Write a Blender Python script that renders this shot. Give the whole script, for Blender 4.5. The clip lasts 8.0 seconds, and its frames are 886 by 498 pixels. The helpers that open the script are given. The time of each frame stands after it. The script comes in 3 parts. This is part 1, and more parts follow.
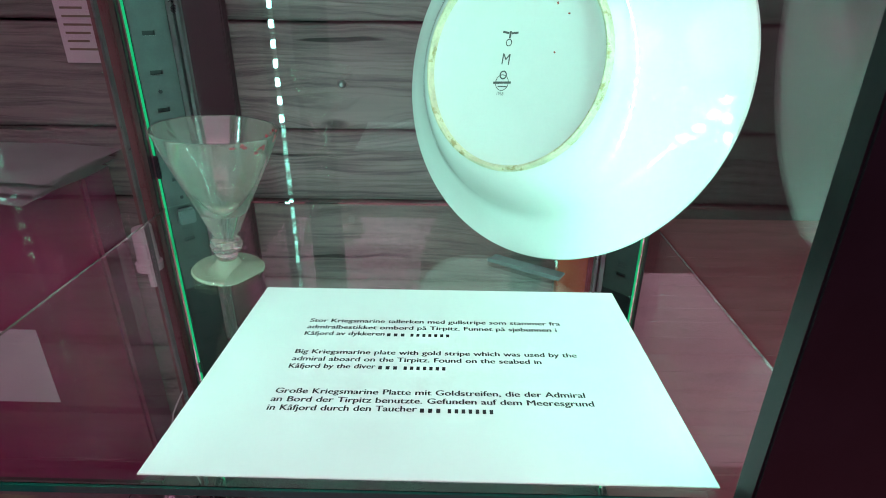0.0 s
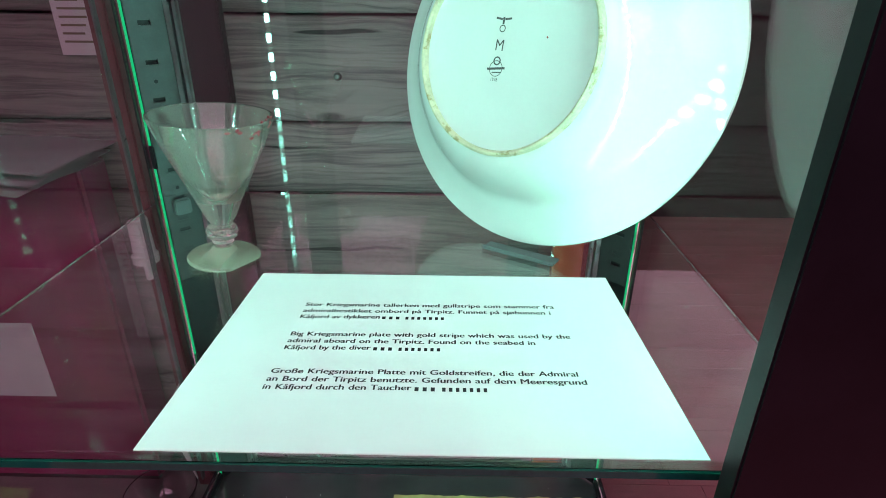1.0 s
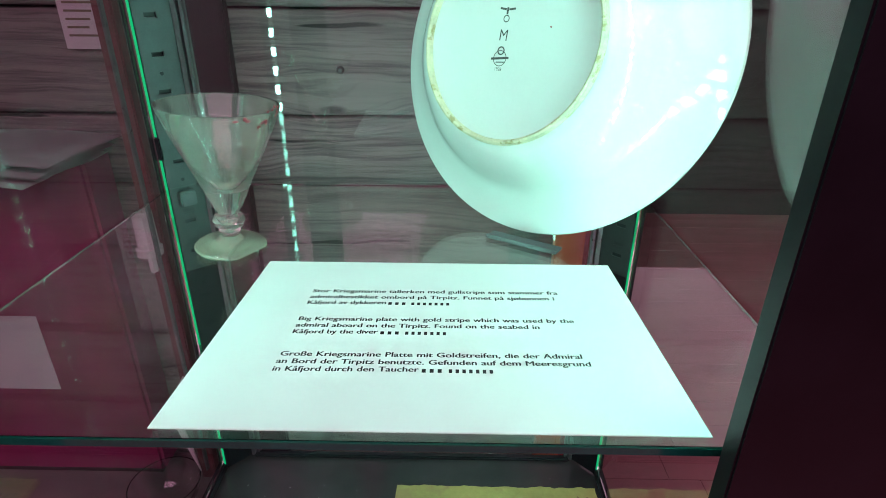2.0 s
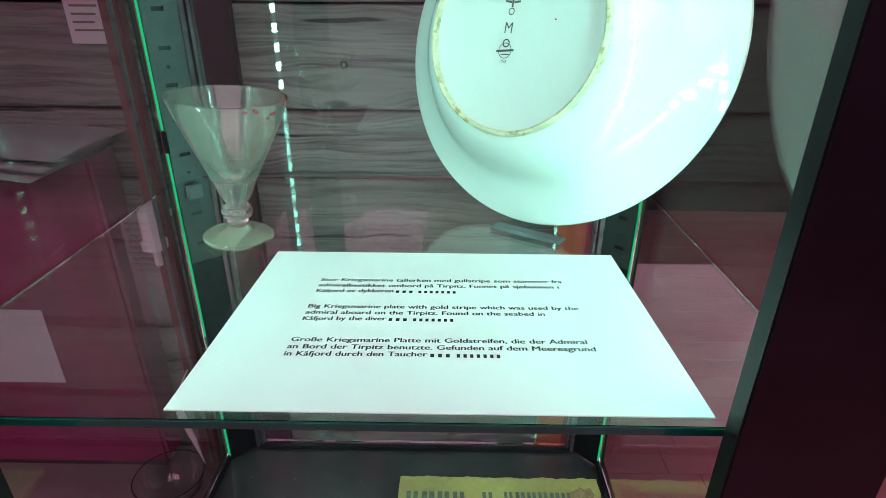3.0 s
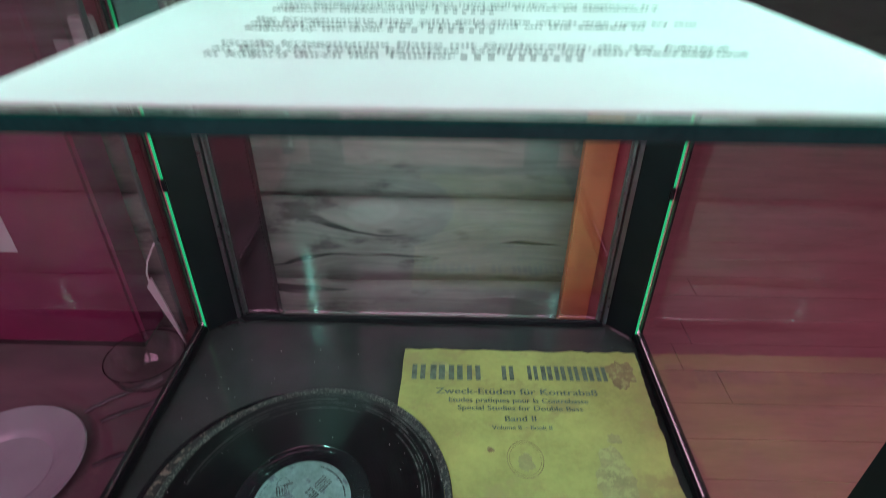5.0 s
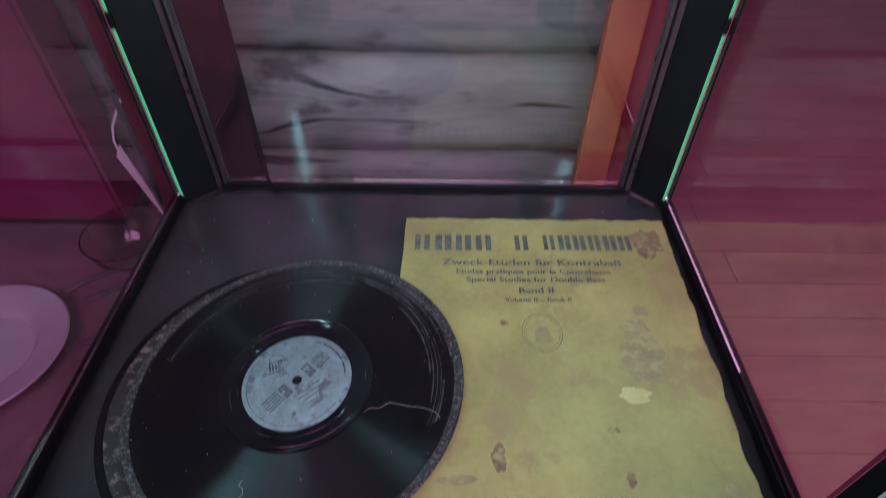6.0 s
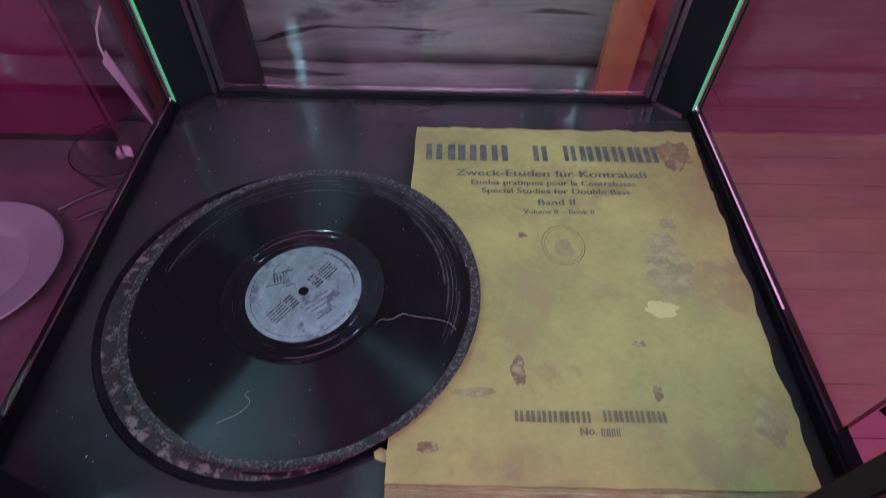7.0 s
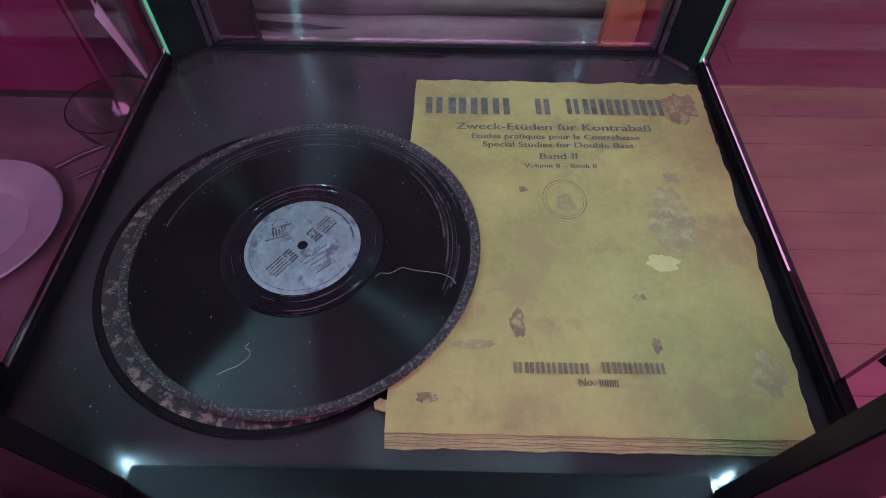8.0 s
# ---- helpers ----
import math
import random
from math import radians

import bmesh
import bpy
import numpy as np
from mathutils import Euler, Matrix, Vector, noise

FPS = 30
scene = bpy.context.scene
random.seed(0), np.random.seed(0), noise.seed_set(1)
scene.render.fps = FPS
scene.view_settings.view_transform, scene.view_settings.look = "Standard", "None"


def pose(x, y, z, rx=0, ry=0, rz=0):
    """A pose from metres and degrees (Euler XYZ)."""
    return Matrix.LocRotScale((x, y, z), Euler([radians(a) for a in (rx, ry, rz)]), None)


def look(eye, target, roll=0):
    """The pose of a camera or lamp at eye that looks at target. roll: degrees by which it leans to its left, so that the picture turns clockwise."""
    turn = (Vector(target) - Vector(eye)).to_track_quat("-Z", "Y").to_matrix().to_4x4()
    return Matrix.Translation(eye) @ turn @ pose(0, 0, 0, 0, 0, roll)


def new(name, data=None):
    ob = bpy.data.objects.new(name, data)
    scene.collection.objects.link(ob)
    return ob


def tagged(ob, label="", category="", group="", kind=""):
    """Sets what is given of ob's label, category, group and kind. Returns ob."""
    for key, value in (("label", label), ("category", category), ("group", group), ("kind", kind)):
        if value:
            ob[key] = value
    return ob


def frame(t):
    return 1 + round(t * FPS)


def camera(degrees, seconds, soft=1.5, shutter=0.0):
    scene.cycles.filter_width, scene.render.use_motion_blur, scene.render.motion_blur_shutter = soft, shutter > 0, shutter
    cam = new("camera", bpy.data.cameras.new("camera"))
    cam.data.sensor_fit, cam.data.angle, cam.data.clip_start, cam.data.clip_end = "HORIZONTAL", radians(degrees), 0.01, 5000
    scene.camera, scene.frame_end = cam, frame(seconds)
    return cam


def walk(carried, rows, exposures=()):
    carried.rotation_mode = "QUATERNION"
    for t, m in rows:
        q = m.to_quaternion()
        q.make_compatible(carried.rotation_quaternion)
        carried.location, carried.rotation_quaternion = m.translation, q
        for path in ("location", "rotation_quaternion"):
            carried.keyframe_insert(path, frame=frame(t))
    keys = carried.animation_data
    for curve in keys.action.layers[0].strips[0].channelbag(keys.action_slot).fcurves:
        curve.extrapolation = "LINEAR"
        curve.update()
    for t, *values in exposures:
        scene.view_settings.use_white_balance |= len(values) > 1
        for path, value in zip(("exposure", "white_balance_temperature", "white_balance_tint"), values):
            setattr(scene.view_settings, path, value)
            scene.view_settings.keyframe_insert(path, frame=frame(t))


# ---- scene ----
cam = camera(76.4, 8.0, soft=0.9, shutter=0.7)
PATH = [
    (0, (0.018, -0.16, 1.486), (-0.019, 1.652, 0.642), 0.4),
    (0.5, (0.021, -0.165, 1.481), (-0.013, 1.647, 0.636), 0.4),
    (1, (0.02, -0.168, 1.476), (-0.006, 1.645, 0.632), 0.4),
    (1.5, (0.018, -0.172, 1.473), (-0.006, 1.641, 0.627), 0.4),
    (3, (0.01, -0.187, 1.467), (-0.01, 1.621, 0.612), 0.4),
    (3.5, (0.008, -0.188, 1.463), (-0.011, 1.619, 0.607), 0.5),
    (3.8, (0.009, -0.180, 1.447), (-0.010, 1.628, 0.589), 0.4),
    (4, (0.009, -0.165, 1.428), (-0.01, 1.634, 0.555), 0.4),
    (4.2, (0.004, -0.152, 1.405), (-0.012, 1.641, 0.520), 0.5),
    (4.5, (-0.002, -0.126, 1.357), (-0.02, 1.629, 0.397), 0.8),
    (4.8, (-0.004, -0.110, 1.323), (-0.024, 1.592, 0.273), 0.6),
    (5, (-0.004, -0.1, 1.306), (-0.025, 1.565, 0.199), 0.6),
    (5.2, (-0.010, -0.097, 1.2875), (-0.022, 1.559, 0.149), 0.7),
    (6.3, (-0.016, -0.048, 1.213), (-0.02, 1.307, -0.258), 0.5),
    (6.5, (-0.019, -0.052, 1.2), (-0.023, 1.294, -0.279), 0.9),
    (7, (-0.027, -0.053, 1.187), (-0.027, 1.21, -0.364), 1.1),
    (7.5, (-0.029, -0.058, 1.177), (-0.033, 1.144, -0.422), 0.9),
    (8, (-0.024, -0.057, 1.179), (-0.033, 1.103, -0.449), 0.7),
]
EXPOSURES = [(0, 0.0, 6500, 6), (4, 0.0, 6500, 6), (5.2, 0.05, 6500, 22), (6.3, -0.08, 6150, 68), (8, -0.05, 6150, 70)]
walk(cam, [(t, look(eye, target, roll)) for t, eye, target, roll in PATH], EXPOSURES)

# ---- world and room light ----
world = bpy.data.worlds.new("room_air")
scene.world = world
world.use_nodes = True
world.node_tree.nodes["Background"].inputs[0].default_value = (0.55, 0.30, 0.45, 1)
world.node_tree.nodes["Background"].inputs[1].default_value = 0.02
LED_POWER = 238.0
LED_COLOUR = (0.34, 1.0, 0.84, 1)
ROOM_POWER = 58.0


# ---- helpers for building ----
def box(bm, x0, x1, y0, y1, z0, z1, bevel=0.0):
    """Adds a box to bm, its edges bevelled."""
    r = bmesh.ops.create_cube(bm, size=1.0, matrix=Matrix.LocRotScale(((x0 + x1) / 2, (y0 + y1) / 2, (z0 + z1) / 2), None, (x1 - x0, y1 - y0, z1 - z0)))
    if bevel:
        edges = list({e for v in r["verts"] for e in v.link_edges})
        bmesh.ops.bevel(bm, geom=edges, offset=bevel, segments=2, affect="EDGES")


def boxed(x0, x1, y0, y1, z0, z1, bevel=0.0):
    bm = bmesh.new()
    box(bm, x0, x1, y0, y1, z0, z1, bevel)
    return bm


def lathe(profile, steps=96, closed=False):
    """Turns a profile of (radius, height) about z."""
    bm = bmesh.new()
    rings = []
    for r, z in profile:
        if r < 1e-6:
            rings.append([bm.verts.new((0, 0, z))])
        else:
            rings.append([bm.verts.new((r * math.cos(2 * math.pi * k / steps), r * math.sin(2 * math.pi * k / steps), z)) for k in range(steps)])
    pairs = list(zip(rings, rings[1:])) + ([(rings[-1], rings[0])] if closed else [])
    for a, b in pairs:
        for k in range(steps):
            q = (k + 1) % steps
            if len(a) == 1 and len(b) == 1:
                continue
            if len(a) == 1:
                bm.faces.new((a[0], b[k], b[q]))
            elif len(b) == 1:
                bm.faces.new((a[k], b[0], a[q]))
            else:
                bm.faces.new((a[k], b[k], b[q], a[q]))
    bmesh.ops.recalc_face_normals(bm, faces=bm.faces)
    return bm


def part(name, bm, material, parent=None, label="", smooth=False, m=None):
    """Links a bmesh as one mesh object, under a thing or a part."""
    if m is not None:
        bm.transform(m)
    mesh = bpy.data.meshes.new(name)
    bm.to_mesh(mesh)
    bm.free()
    if smooth:
        mesh.shade_smooth()
        mesh.set_sharp_from_angle(angle=radians(35))
    mesh.materials.append(material)
    ob = new(name, mesh)
    if parent:
        ob.parent = parent
    if label:
        tagged(ob, label)
    return ob


def thing(name, label, category, m=None, group="", kind=""):
    ob = new(name)
    ob.empty_display_size = 0.02
    if m is not None:
        ob.matrix_basis = m
    return tagged(ob, label, category, group, kind)


def tube(points, radius, sides=8):
    """A round bar along points."""
    bm = bmesh.new()
    pts = [Vector(p) for p in points]
    rings = []
    for i, p in enumerate(pts):
        d = (pts[min(i + 1, len(pts) - 1)] - pts[max(i - 1, 0)]).normalized()
        u = d.orthogonal().normalized() if i == 0 else (u - d * u.dot(d)).normalized()
        v = d.cross(u)
        rings.append([bm.verts.new(p + radius * (math.cos(2 * math.pi * k / sides) * u + math.sin(2 * math.pi * k / sides) * v)) for k in range(sides)])
    for a, b in zip(rings, rings[1:]):
        for k in range(sides):
            bm.faces.new((a[k], a[(k + 1) % sides], b[(k + 1) % sides], b[k]))
    bm.faces.new(rings[0][::-1]), bm.faces.new(rings[-1])
    return bm


# ---- materials ----
def material(name, colour, rough=0.5, metal=0.0, vary=0.15, scale=40.0, bump=0.1, fine=400.0, second=None, spots=0.0, spot_scale=25.0, coat=0.0, stretch=(1, 1, 1)):
    """Principled, with its colour varied at two scales, optional spots of a second colour, varied gloss and fine relief."""
    mat = bpy.data.materials.new(name)
    mat.use_nodes = True
    n, l = mat.node_tree.nodes, mat.node_tree.links
    p = n["Principled BSDF"]
    co, mp = n.new("ShaderNodeTexCoord"), n.new("ShaderNodeMapping")
    mp.inputs["Scale"].default_value = stretch
    l.new(co.outputs["Object"], mp.inputs[0])
    a, b = n.new("ShaderNodeTexNoise"), n.new("ShaderNodeTexNoise")
    for t, sc in ((a, scale), (b, fine)):
        t.inputs["Scale"].default_value, t.inputs["Detail"].default_value = sc, 5
        l.new(mp.outputs[0], t.inputs["Vector"])
    add = n.new("ShaderNodeMath")
    add.operation = "MULTIPLY_ADD"
    l.new(b.outputs["Fac"], add.inputs[0])
    add.inputs[1].default_value = 0.4
    l.new(a.outputs["Fac"], add.inputs[2])
    ramp = n.new("ShaderNodeMapRange")
    ramp.inputs[1].default_value, ramp.inputs[2].default_value = 0.45, 0.95
    ramp.inputs[3].default_value, ramp.inputs[4].default_value = 1 - vary, 1 + vary
    l.new(add.outputs[0], ramp.inputs[0])
    mix = n.new("ShaderNodeVectorMath")
    mix.operation = "SCALE"
    mix.inputs[0].default_value = colour
    l.new(ramp.outputs[0], mix.inputs["Scale"])
    out = mix.outputs[0]
    if second:
        s = n.new("ShaderNodeTexNoise")
        s.inputs["Scale"].default_value, s.inputs["Detail"].default_value, s.inputs["Roughness"].default_value = spot_scale, 6, 0.65
        l.new(mp.outputs[0], s.inputs["Vector"])
        r = n.new("ShaderNodeMapRange")
        r.inputs[1].default_value, r.inputs[2].default_value = 0.62 - spots * 0.25, 0.70 - spots * 0.2
        l.new(s.outputs["Fac"], r.inputs[0])
        m2 = n.new("ShaderNodeMix")
        m2.data_type = "RGBA"
        l.new(r.outputs[0], m2.inputs[0])
        l.new(out, m2.inputs[6])
        m2.inputs[7].default_value = (*second, 1)
        out = m2.outputs[2]
    l.new(out, p.inputs["Base Color"])
    rr = n.new("ShaderNodeMapRange")
    rr.inputs[3].default_value, rr.inputs[4].default_value = max(0.02, rough - 0.08), min(1, rough + 0.08)
    l.new(a.outputs["Fac"], rr.inputs[0])
    l.new(rr.outputs[0], p.inputs["Roughness"])
    p.inputs["Metallic"].default_value = metal
    p.inputs["Coat Weight"].default_value = coat
    p.inputs["Coat Roughness"].default_value = 0.05
    if bump:
        bp = n.new("ShaderNodeBump")
        bp.inputs["Strength"].default_value, bp.inputs["Distance"].default_value = bump, 0.002
        l.new(add.outputs[0], bp.inputs["Height"])
        l.new(bp.outputs[0], p.inputs["Normal"])
    return mat


def glass(name, tint=(1, 1, 1), rough=0.0):
    mat = bpy.data.materials.new(name)
    mat.use_nodes = True
    p = mat.node_tree.nodes["Principled BSDF"]
    p.inputs["Base Color"].default_value = (*tint, 1)
    p.inputs["Roughness"].default_value = rough
    p.inputs["Transmission Weight"].default_value = 1
    p.inputs["IOR"].default_value = 1.55
    return mat


def glowing(name, colour, strength, base=0.8):
    mat = bpy.data.materials.new(name)
    mat.use_nodes = True
    p = mat.node_tree.nodes["Principled BSDF"]
    p.inputs["Base Color"].default_value = (base, base, base, 1)
    p.inputs["Roughness"].default_value = 0.8
    p.inputs["Emission Color"].default_value = colour
    p.inputs["Emission Strength"].default_value = strength
    return mat


PANE = glass("clear_pane", (0.985, 1.0, 0.99))
SHELF = glass("shelf_glass", (0.93, 1.0, 0.96))
LED = glowing("led_light", LED_COLOUR, LED_POWER)
# no lamp: emission put in for LED light leaving the pane's edge
GREEN_EDGE = glowing("green_edge_emission", (0.0, 1.0, 0.36, 1), 0.45, 0.01)
BLACK = material("black_lacquer", (0.007, 0.006, 0.008), 0.36, vary=0.25, scale=30, bump=0.02)
MATT_BLACK = material("matt_black_metal", (0.003, 0.003, 0.004), 0.35, vary=0.2, scale=30, bump=0.01)
MATT_BLACK.node_tree.nodes["Principled BSDF"].inputs["Specular IOR Level"].default_value = 0.12
BLACK.node_tree.nodes["Principled BSDF"].inputs["Specular IOR Level"].default_value = 0.22
DECK = material("black_deck", (0.030, 0.026, 0.028), 0.11, vary=0.3, scale=12, bump=0.015, fine=600)
STEEL = material("galvanised_steel", (0.045, 0.045, 0.047), 0.42, 0.5, vary=0.15, scale=60, bump=0.05)
ALU = material("grey_aluminium", (0.16, 0.16, 0.17), 0.3, 0.9, vary=0.1, scale=80, bump=0.03)
PORCELAIN = material("glazed_porcelain", (0.70, 0.73, 0.69), 0.10, vary=0.03, scale=14, bump=0.01, coat=0.6)
FOOT = material("stained_foot_ring", (0.60, 0.56, 0.38), 0.6, vary=0.25, scale=60, bump=0.3, second=(0.36, 0.29, 0.13), spots=0.25, spot_scale=90)
PAPER = material("white_card", (0.83, 0.84, 0.82), 0.6, vary=0.02, scale=20, bump=0.02)
INK = material("black_ink", (0.012, 0.012, 0.014), 0.6, vary=0.3, scale=300, bump=0)
STONE_INK = material("grey_glaze_mark", (0.06, 0.07, 0.06), 0.4, vary=0.4, scale=500, bump=0)
GREY_STAND = material("grey_plastic_rest", (0.07, 0.07, 0.075), 0.4, vary=0.15)
COVER = material("aged_yellow_cover", (0.315, 0.255, 0.082), 0.75, vary=0.22, scale=14, bump=0.25, fine=180, second=(0.275, 0.195, 0.075), spots=0.36, spot_scale=16)
PAGES = material("aged_pages", (0.29, 0.225, 0.095), 0.8, vary=0.25, scale=60, bump=0.2)
COVER_INK = material("faded_grey_ink", (0.09, 0.095, 0.075), 0.7, vary=0.5, scale=120, bump=0)
COVER_INK_PALE = material("pale_worn_ink", (0.13, 0.115, 0.06), 0.7, vary=0.2, scale=200, bump=0)
LOG = material("weathered_log", (0.175, 0.140, 0.138), 0.75, vary=0.35, scale=9, bump=0.3, fine=70, stretch=(0.12, 1, 1.6))


def add_grain(mat, depth):
    """Dark year-ring lines that run along x, wave, and bend round knots, with a few long drying checks."""
    n, l = mat.node_tree.nodes, mat.node_tree.links

    def math_node(op, a, b, c=None):
        m = n.new("ShaderNodeMath")
        m.operation = op
        for k, v in enumerate((a, b, c)):
            if v is None:
                continue
            if isinstance(v, (int, float)):
                m.inputs[k].default_value = v
            else:
                l.new(v, m.inputs[k])
        return m.outputs[0]

    def noise_node(vector, scale, detail, rough=0.5):
        t = n.new("ShaderNodeTexNoise")
        t.inputs["Scale"].default_value, t.inputs["Detail"].default_value, t.inputs["Roughness"].default_value = scale, detail, rough
        l.new(vector, t.inputs["Vector"])
        return t.outputs["Fac"]

    def mapped(vector, size):
        m = n.new("ShaderNodeMapping")
        m.inputs["Scale"].default_value = size
        l.new(vector, m.inputs[0])
        return m.outputs[0]

    def ranged(v, a, b, c, d):
        m = n.new("ShaderNodeMapRange")
        for k, q in enumerate((a, b, c, d)):
            m.inputs[k + 1].default_value = q
        l.new(v, m.inputs[0])
        return m.outputs[0]

    co = n.new("ShaderNodeTexCoord").outputs["Object"]
    xyz = n.new("ShaderNodeSeparateXYZ")
    l.new(co, xyz.inputs[0])
    wave = noise_node(mapped(co, (3.0, 0.0, 9.0)), 1.0, 3)
    knot = n.new("ShaderNodeTexVoronoi")
    knot.inputs["Scale"].default_value = 1.0
    l.new(mapped(co, (3.2, 0.0, 9.0)), knot.inputs["Vector"])
    bend = ranged(knot.outputs["Distance"], 0.0, 0.42, 0.034, 0.0)
    height = math_node("ADD", math_node("MULTIPLY_ADD", wave, 0.05, xyz.outputs["Z"]), bend)
    field = n.new("ShaderNodeCombineXYZ")
    l.new(math_node("MULTIPLY", xyz.outputs["X"], 4.0), field.inputs[0])
    l.new(math_node("MULTIPLY", height, 150.0), field.inputs[2])
    rings = noise_node(field.outputs[0], 1.0, 4, 0.6)
    grain = ranged(rings, 0.36, 0.56, depth, 1.0)
    far = n.new("ShaderNodeCombineXYZ")
    l.new(math_node("MULTIPLY", xyz.outputs["X"], 2.2), far.inputs[0])
    l.new(math_node("MULTIPLY", height, 46.0), far.inputs[2])
    check = ranged(math_node("PINGPONG", noise_node(far.outputs[0], 1.0, 2), 0.5), 0.272, 0.300, 0.10, 1.0)
    core = ranged(knot.outputs["Distance"], 0.035, 0.075, 0.35, 1.0)
    both = math_node("MULTIPLY", math_node("MULTIPLY", grain, check), core)
    p = n["Principled BSDF"]
    times = n.new("ShaderNodeVectorMath")
    times.operation = "SCALE"
    l.new(p.inputs["Base Color"].links[0].from_socket, times.inputs[0])
    l.new(both, times.inputs["Scale"])
    l.new(times.outputs[0], p.inputs["Base Color"])
    bump = n.new("ShaderNodeBump")
    bump.inputs["Strength"].default_value, bump.inputs["Distance"].default_value = 0.6, 0.003
    l.new(both, bump.inputs["Height"])
    l.new(p.inputs["Normal"].links[0].from_socket, bump.inputs["Normal"])
    l.new(bump.outputs[0], p.inputs["Normal"])


add_grain(LOG, 0.45)
LOW_LOG = material("pale_hewn_log", (0.215, 0.180, 0.172), 0.75, vary=0.3, scale=14, bump=0.3, fine=60, stretch=(0.4, 1, 1), second=(0.085, 0.062, 0.062), spots=0.22, spot_scale=13)
add_grain(LOW_LOG, 0.80)
RED_WOOD = material("red_painted_wood", (0.50, 0.235, 0.235), 0.5, vary=0.18, scale=12, bump=0.15, fine=90, stretch=(0.2, 1, 1))
DARK_WOOD = material("dark_board", (0.05, 0.03, 0.035), 0.6, vary=0.3, scale=20, bump=0.1)
CLOTH = material("magenta_cloth", (0.21, 0.009, 0.078), 0.85, vary=0.2, scale=10, bump=0.2, fine=500)
PLASTER = material("plain_wall_paint", (0.30, 0.22, 0.25), 0.8, vary=0.1, scale=3, bump=0.05)
SHEET = material("pale_paper", (0.55, 0.53, 0.54), 0.7, vary=0.06, scale=15, bump=0.03)
CHINA = material("white_china", (0.72, 0.72, 0.72), 0.2, vary=0.05, scale=20, bump=0.02)
# white plate: base greyed and greened in place of dimmer, cooler LED light
DIMMED_GLAZE = material("dimmed_white_glaze", (0.42, 0.48, 0.48), 0.2, vary=0.08, scale=20, bump=0.02)
CUTLERY = material("dull_silver", (0.22, 0.21, 0.22), 0.35, 1.0, vary=0.2, scale=60, bump=0.05)

# ---- the room ----
floor = part("floor", boxed(-3, 3, -3, 3.6, -0.1, -0.012), DARK_WOOD)
tagged(floor, "red-painted plank floor that runs on into the next room", "floor", kind="structure")
ceiling = part("ceiling", boxed(-3, 3, -3, 3.6, 2.6, 2.7), PLASTER)
tagged(ceiling, "plain painted ceiling of the room", "ceiling", kind="structure")
for name, b in (("wall_west", (-3.1, -3, -3, 3.6)), ("wall_east", (3, 3.1, -3, 3.6)), ("wall_south", (-3.1, 3.1, -3.1, -3))):
    tagged(part(name, boxed(*b, 0, 2.6), PLASTER), "plain painted wall of the dim room", "wall", kind="structure")
lamp = bpy.data.lights.new("ceiling_lamp", "AREA")
lamp.shape, lamp.size, lamp.size_y, lamp.energy, lamp.color = "RECTANGLE", 3.0, 2.0, ROOM_POWER, (1.0, 0.45, 0.72)
new("ceiling_lamp", lamp).matrix_basis = pose(0.3, -1.7, 2.55)
lamp = bpy.data.lights.new("ceiling_lamp", "AREA")
lamp.shape, lamp.size, lamp.size_y, lamp.energy, lamp.color = "RECTANGLE", 2.0, 1.5, 8.0, (1.0, 0.55, 0.75)
new("ceiling_lamp", lamp).matrix_basis = pose(1.4, 2.1, 2.55)

# log wall behind the case: round logs, each with its own girth
wall_n = thing("wall_north", "weathered grey log wall with dark gaps and checks", "log wall", kind="structure")
part("backing", boxed(-3, 0.262, 0.753, 0.9, 0, 2.6), DARK_WOOD, wall_n)
joints = [0.0, 0.17, 0.34, 0.52, 0.695, 0.861, 1.02, 1.171, 1.285, 1.44, 1.60, 1.77, 1.94, 2.11, 2.28, 2.45, 2.6]


def log(z0, z1, seed):
    """A log lying along x, flattened in front, with an uneven outline."""
    bm = bmesh.new()
    nx, na = 120, 24
    cz, hz = (z0 + z1) / 2, (z1 - z0) / 2 + (0.002 if z0 < 1.0 else -0.0012)
    rows = []
    for i in range(nx + 1):
        x = -3 + 3.262 * i / nx
        row = []
        for k in range(na):
            a = -math.pi / 2 + math.pi * k / (na - 1)
            c, s = math.cos(a), math.sin(a)
            w = 0.004 * noise.noise((x * 2.3, s * 3, seed)) + 0.002 * noise.noise((x * 9, s * 8, seed + 7))
            depth = 0.062 * (abs(c) ** (0.5 if z0 < 1.0 else 0.10)) + w
            row.append(bm.verts.new((x, 0.752 - depth, cz + (hz + 0.4 * w) * s)))
        rows.append(row)
    for a, b in zip(rows, rows[1:]):
        for k in range(na - 1):
            bm.faces.new((a[k], b[k], b[k + 1], a[k + 1]))
    bmesh.ops.recalc_face_normals(bm, faces=bm.faces)
    return bm


for i, (z0, z1) in enumerate(zip(joints, joints[1:])):
    part("log", log(z0, z1, i * 3.7), LOW_LOG if z1 < 1.1 else LOG, wall_n, smooth=True)

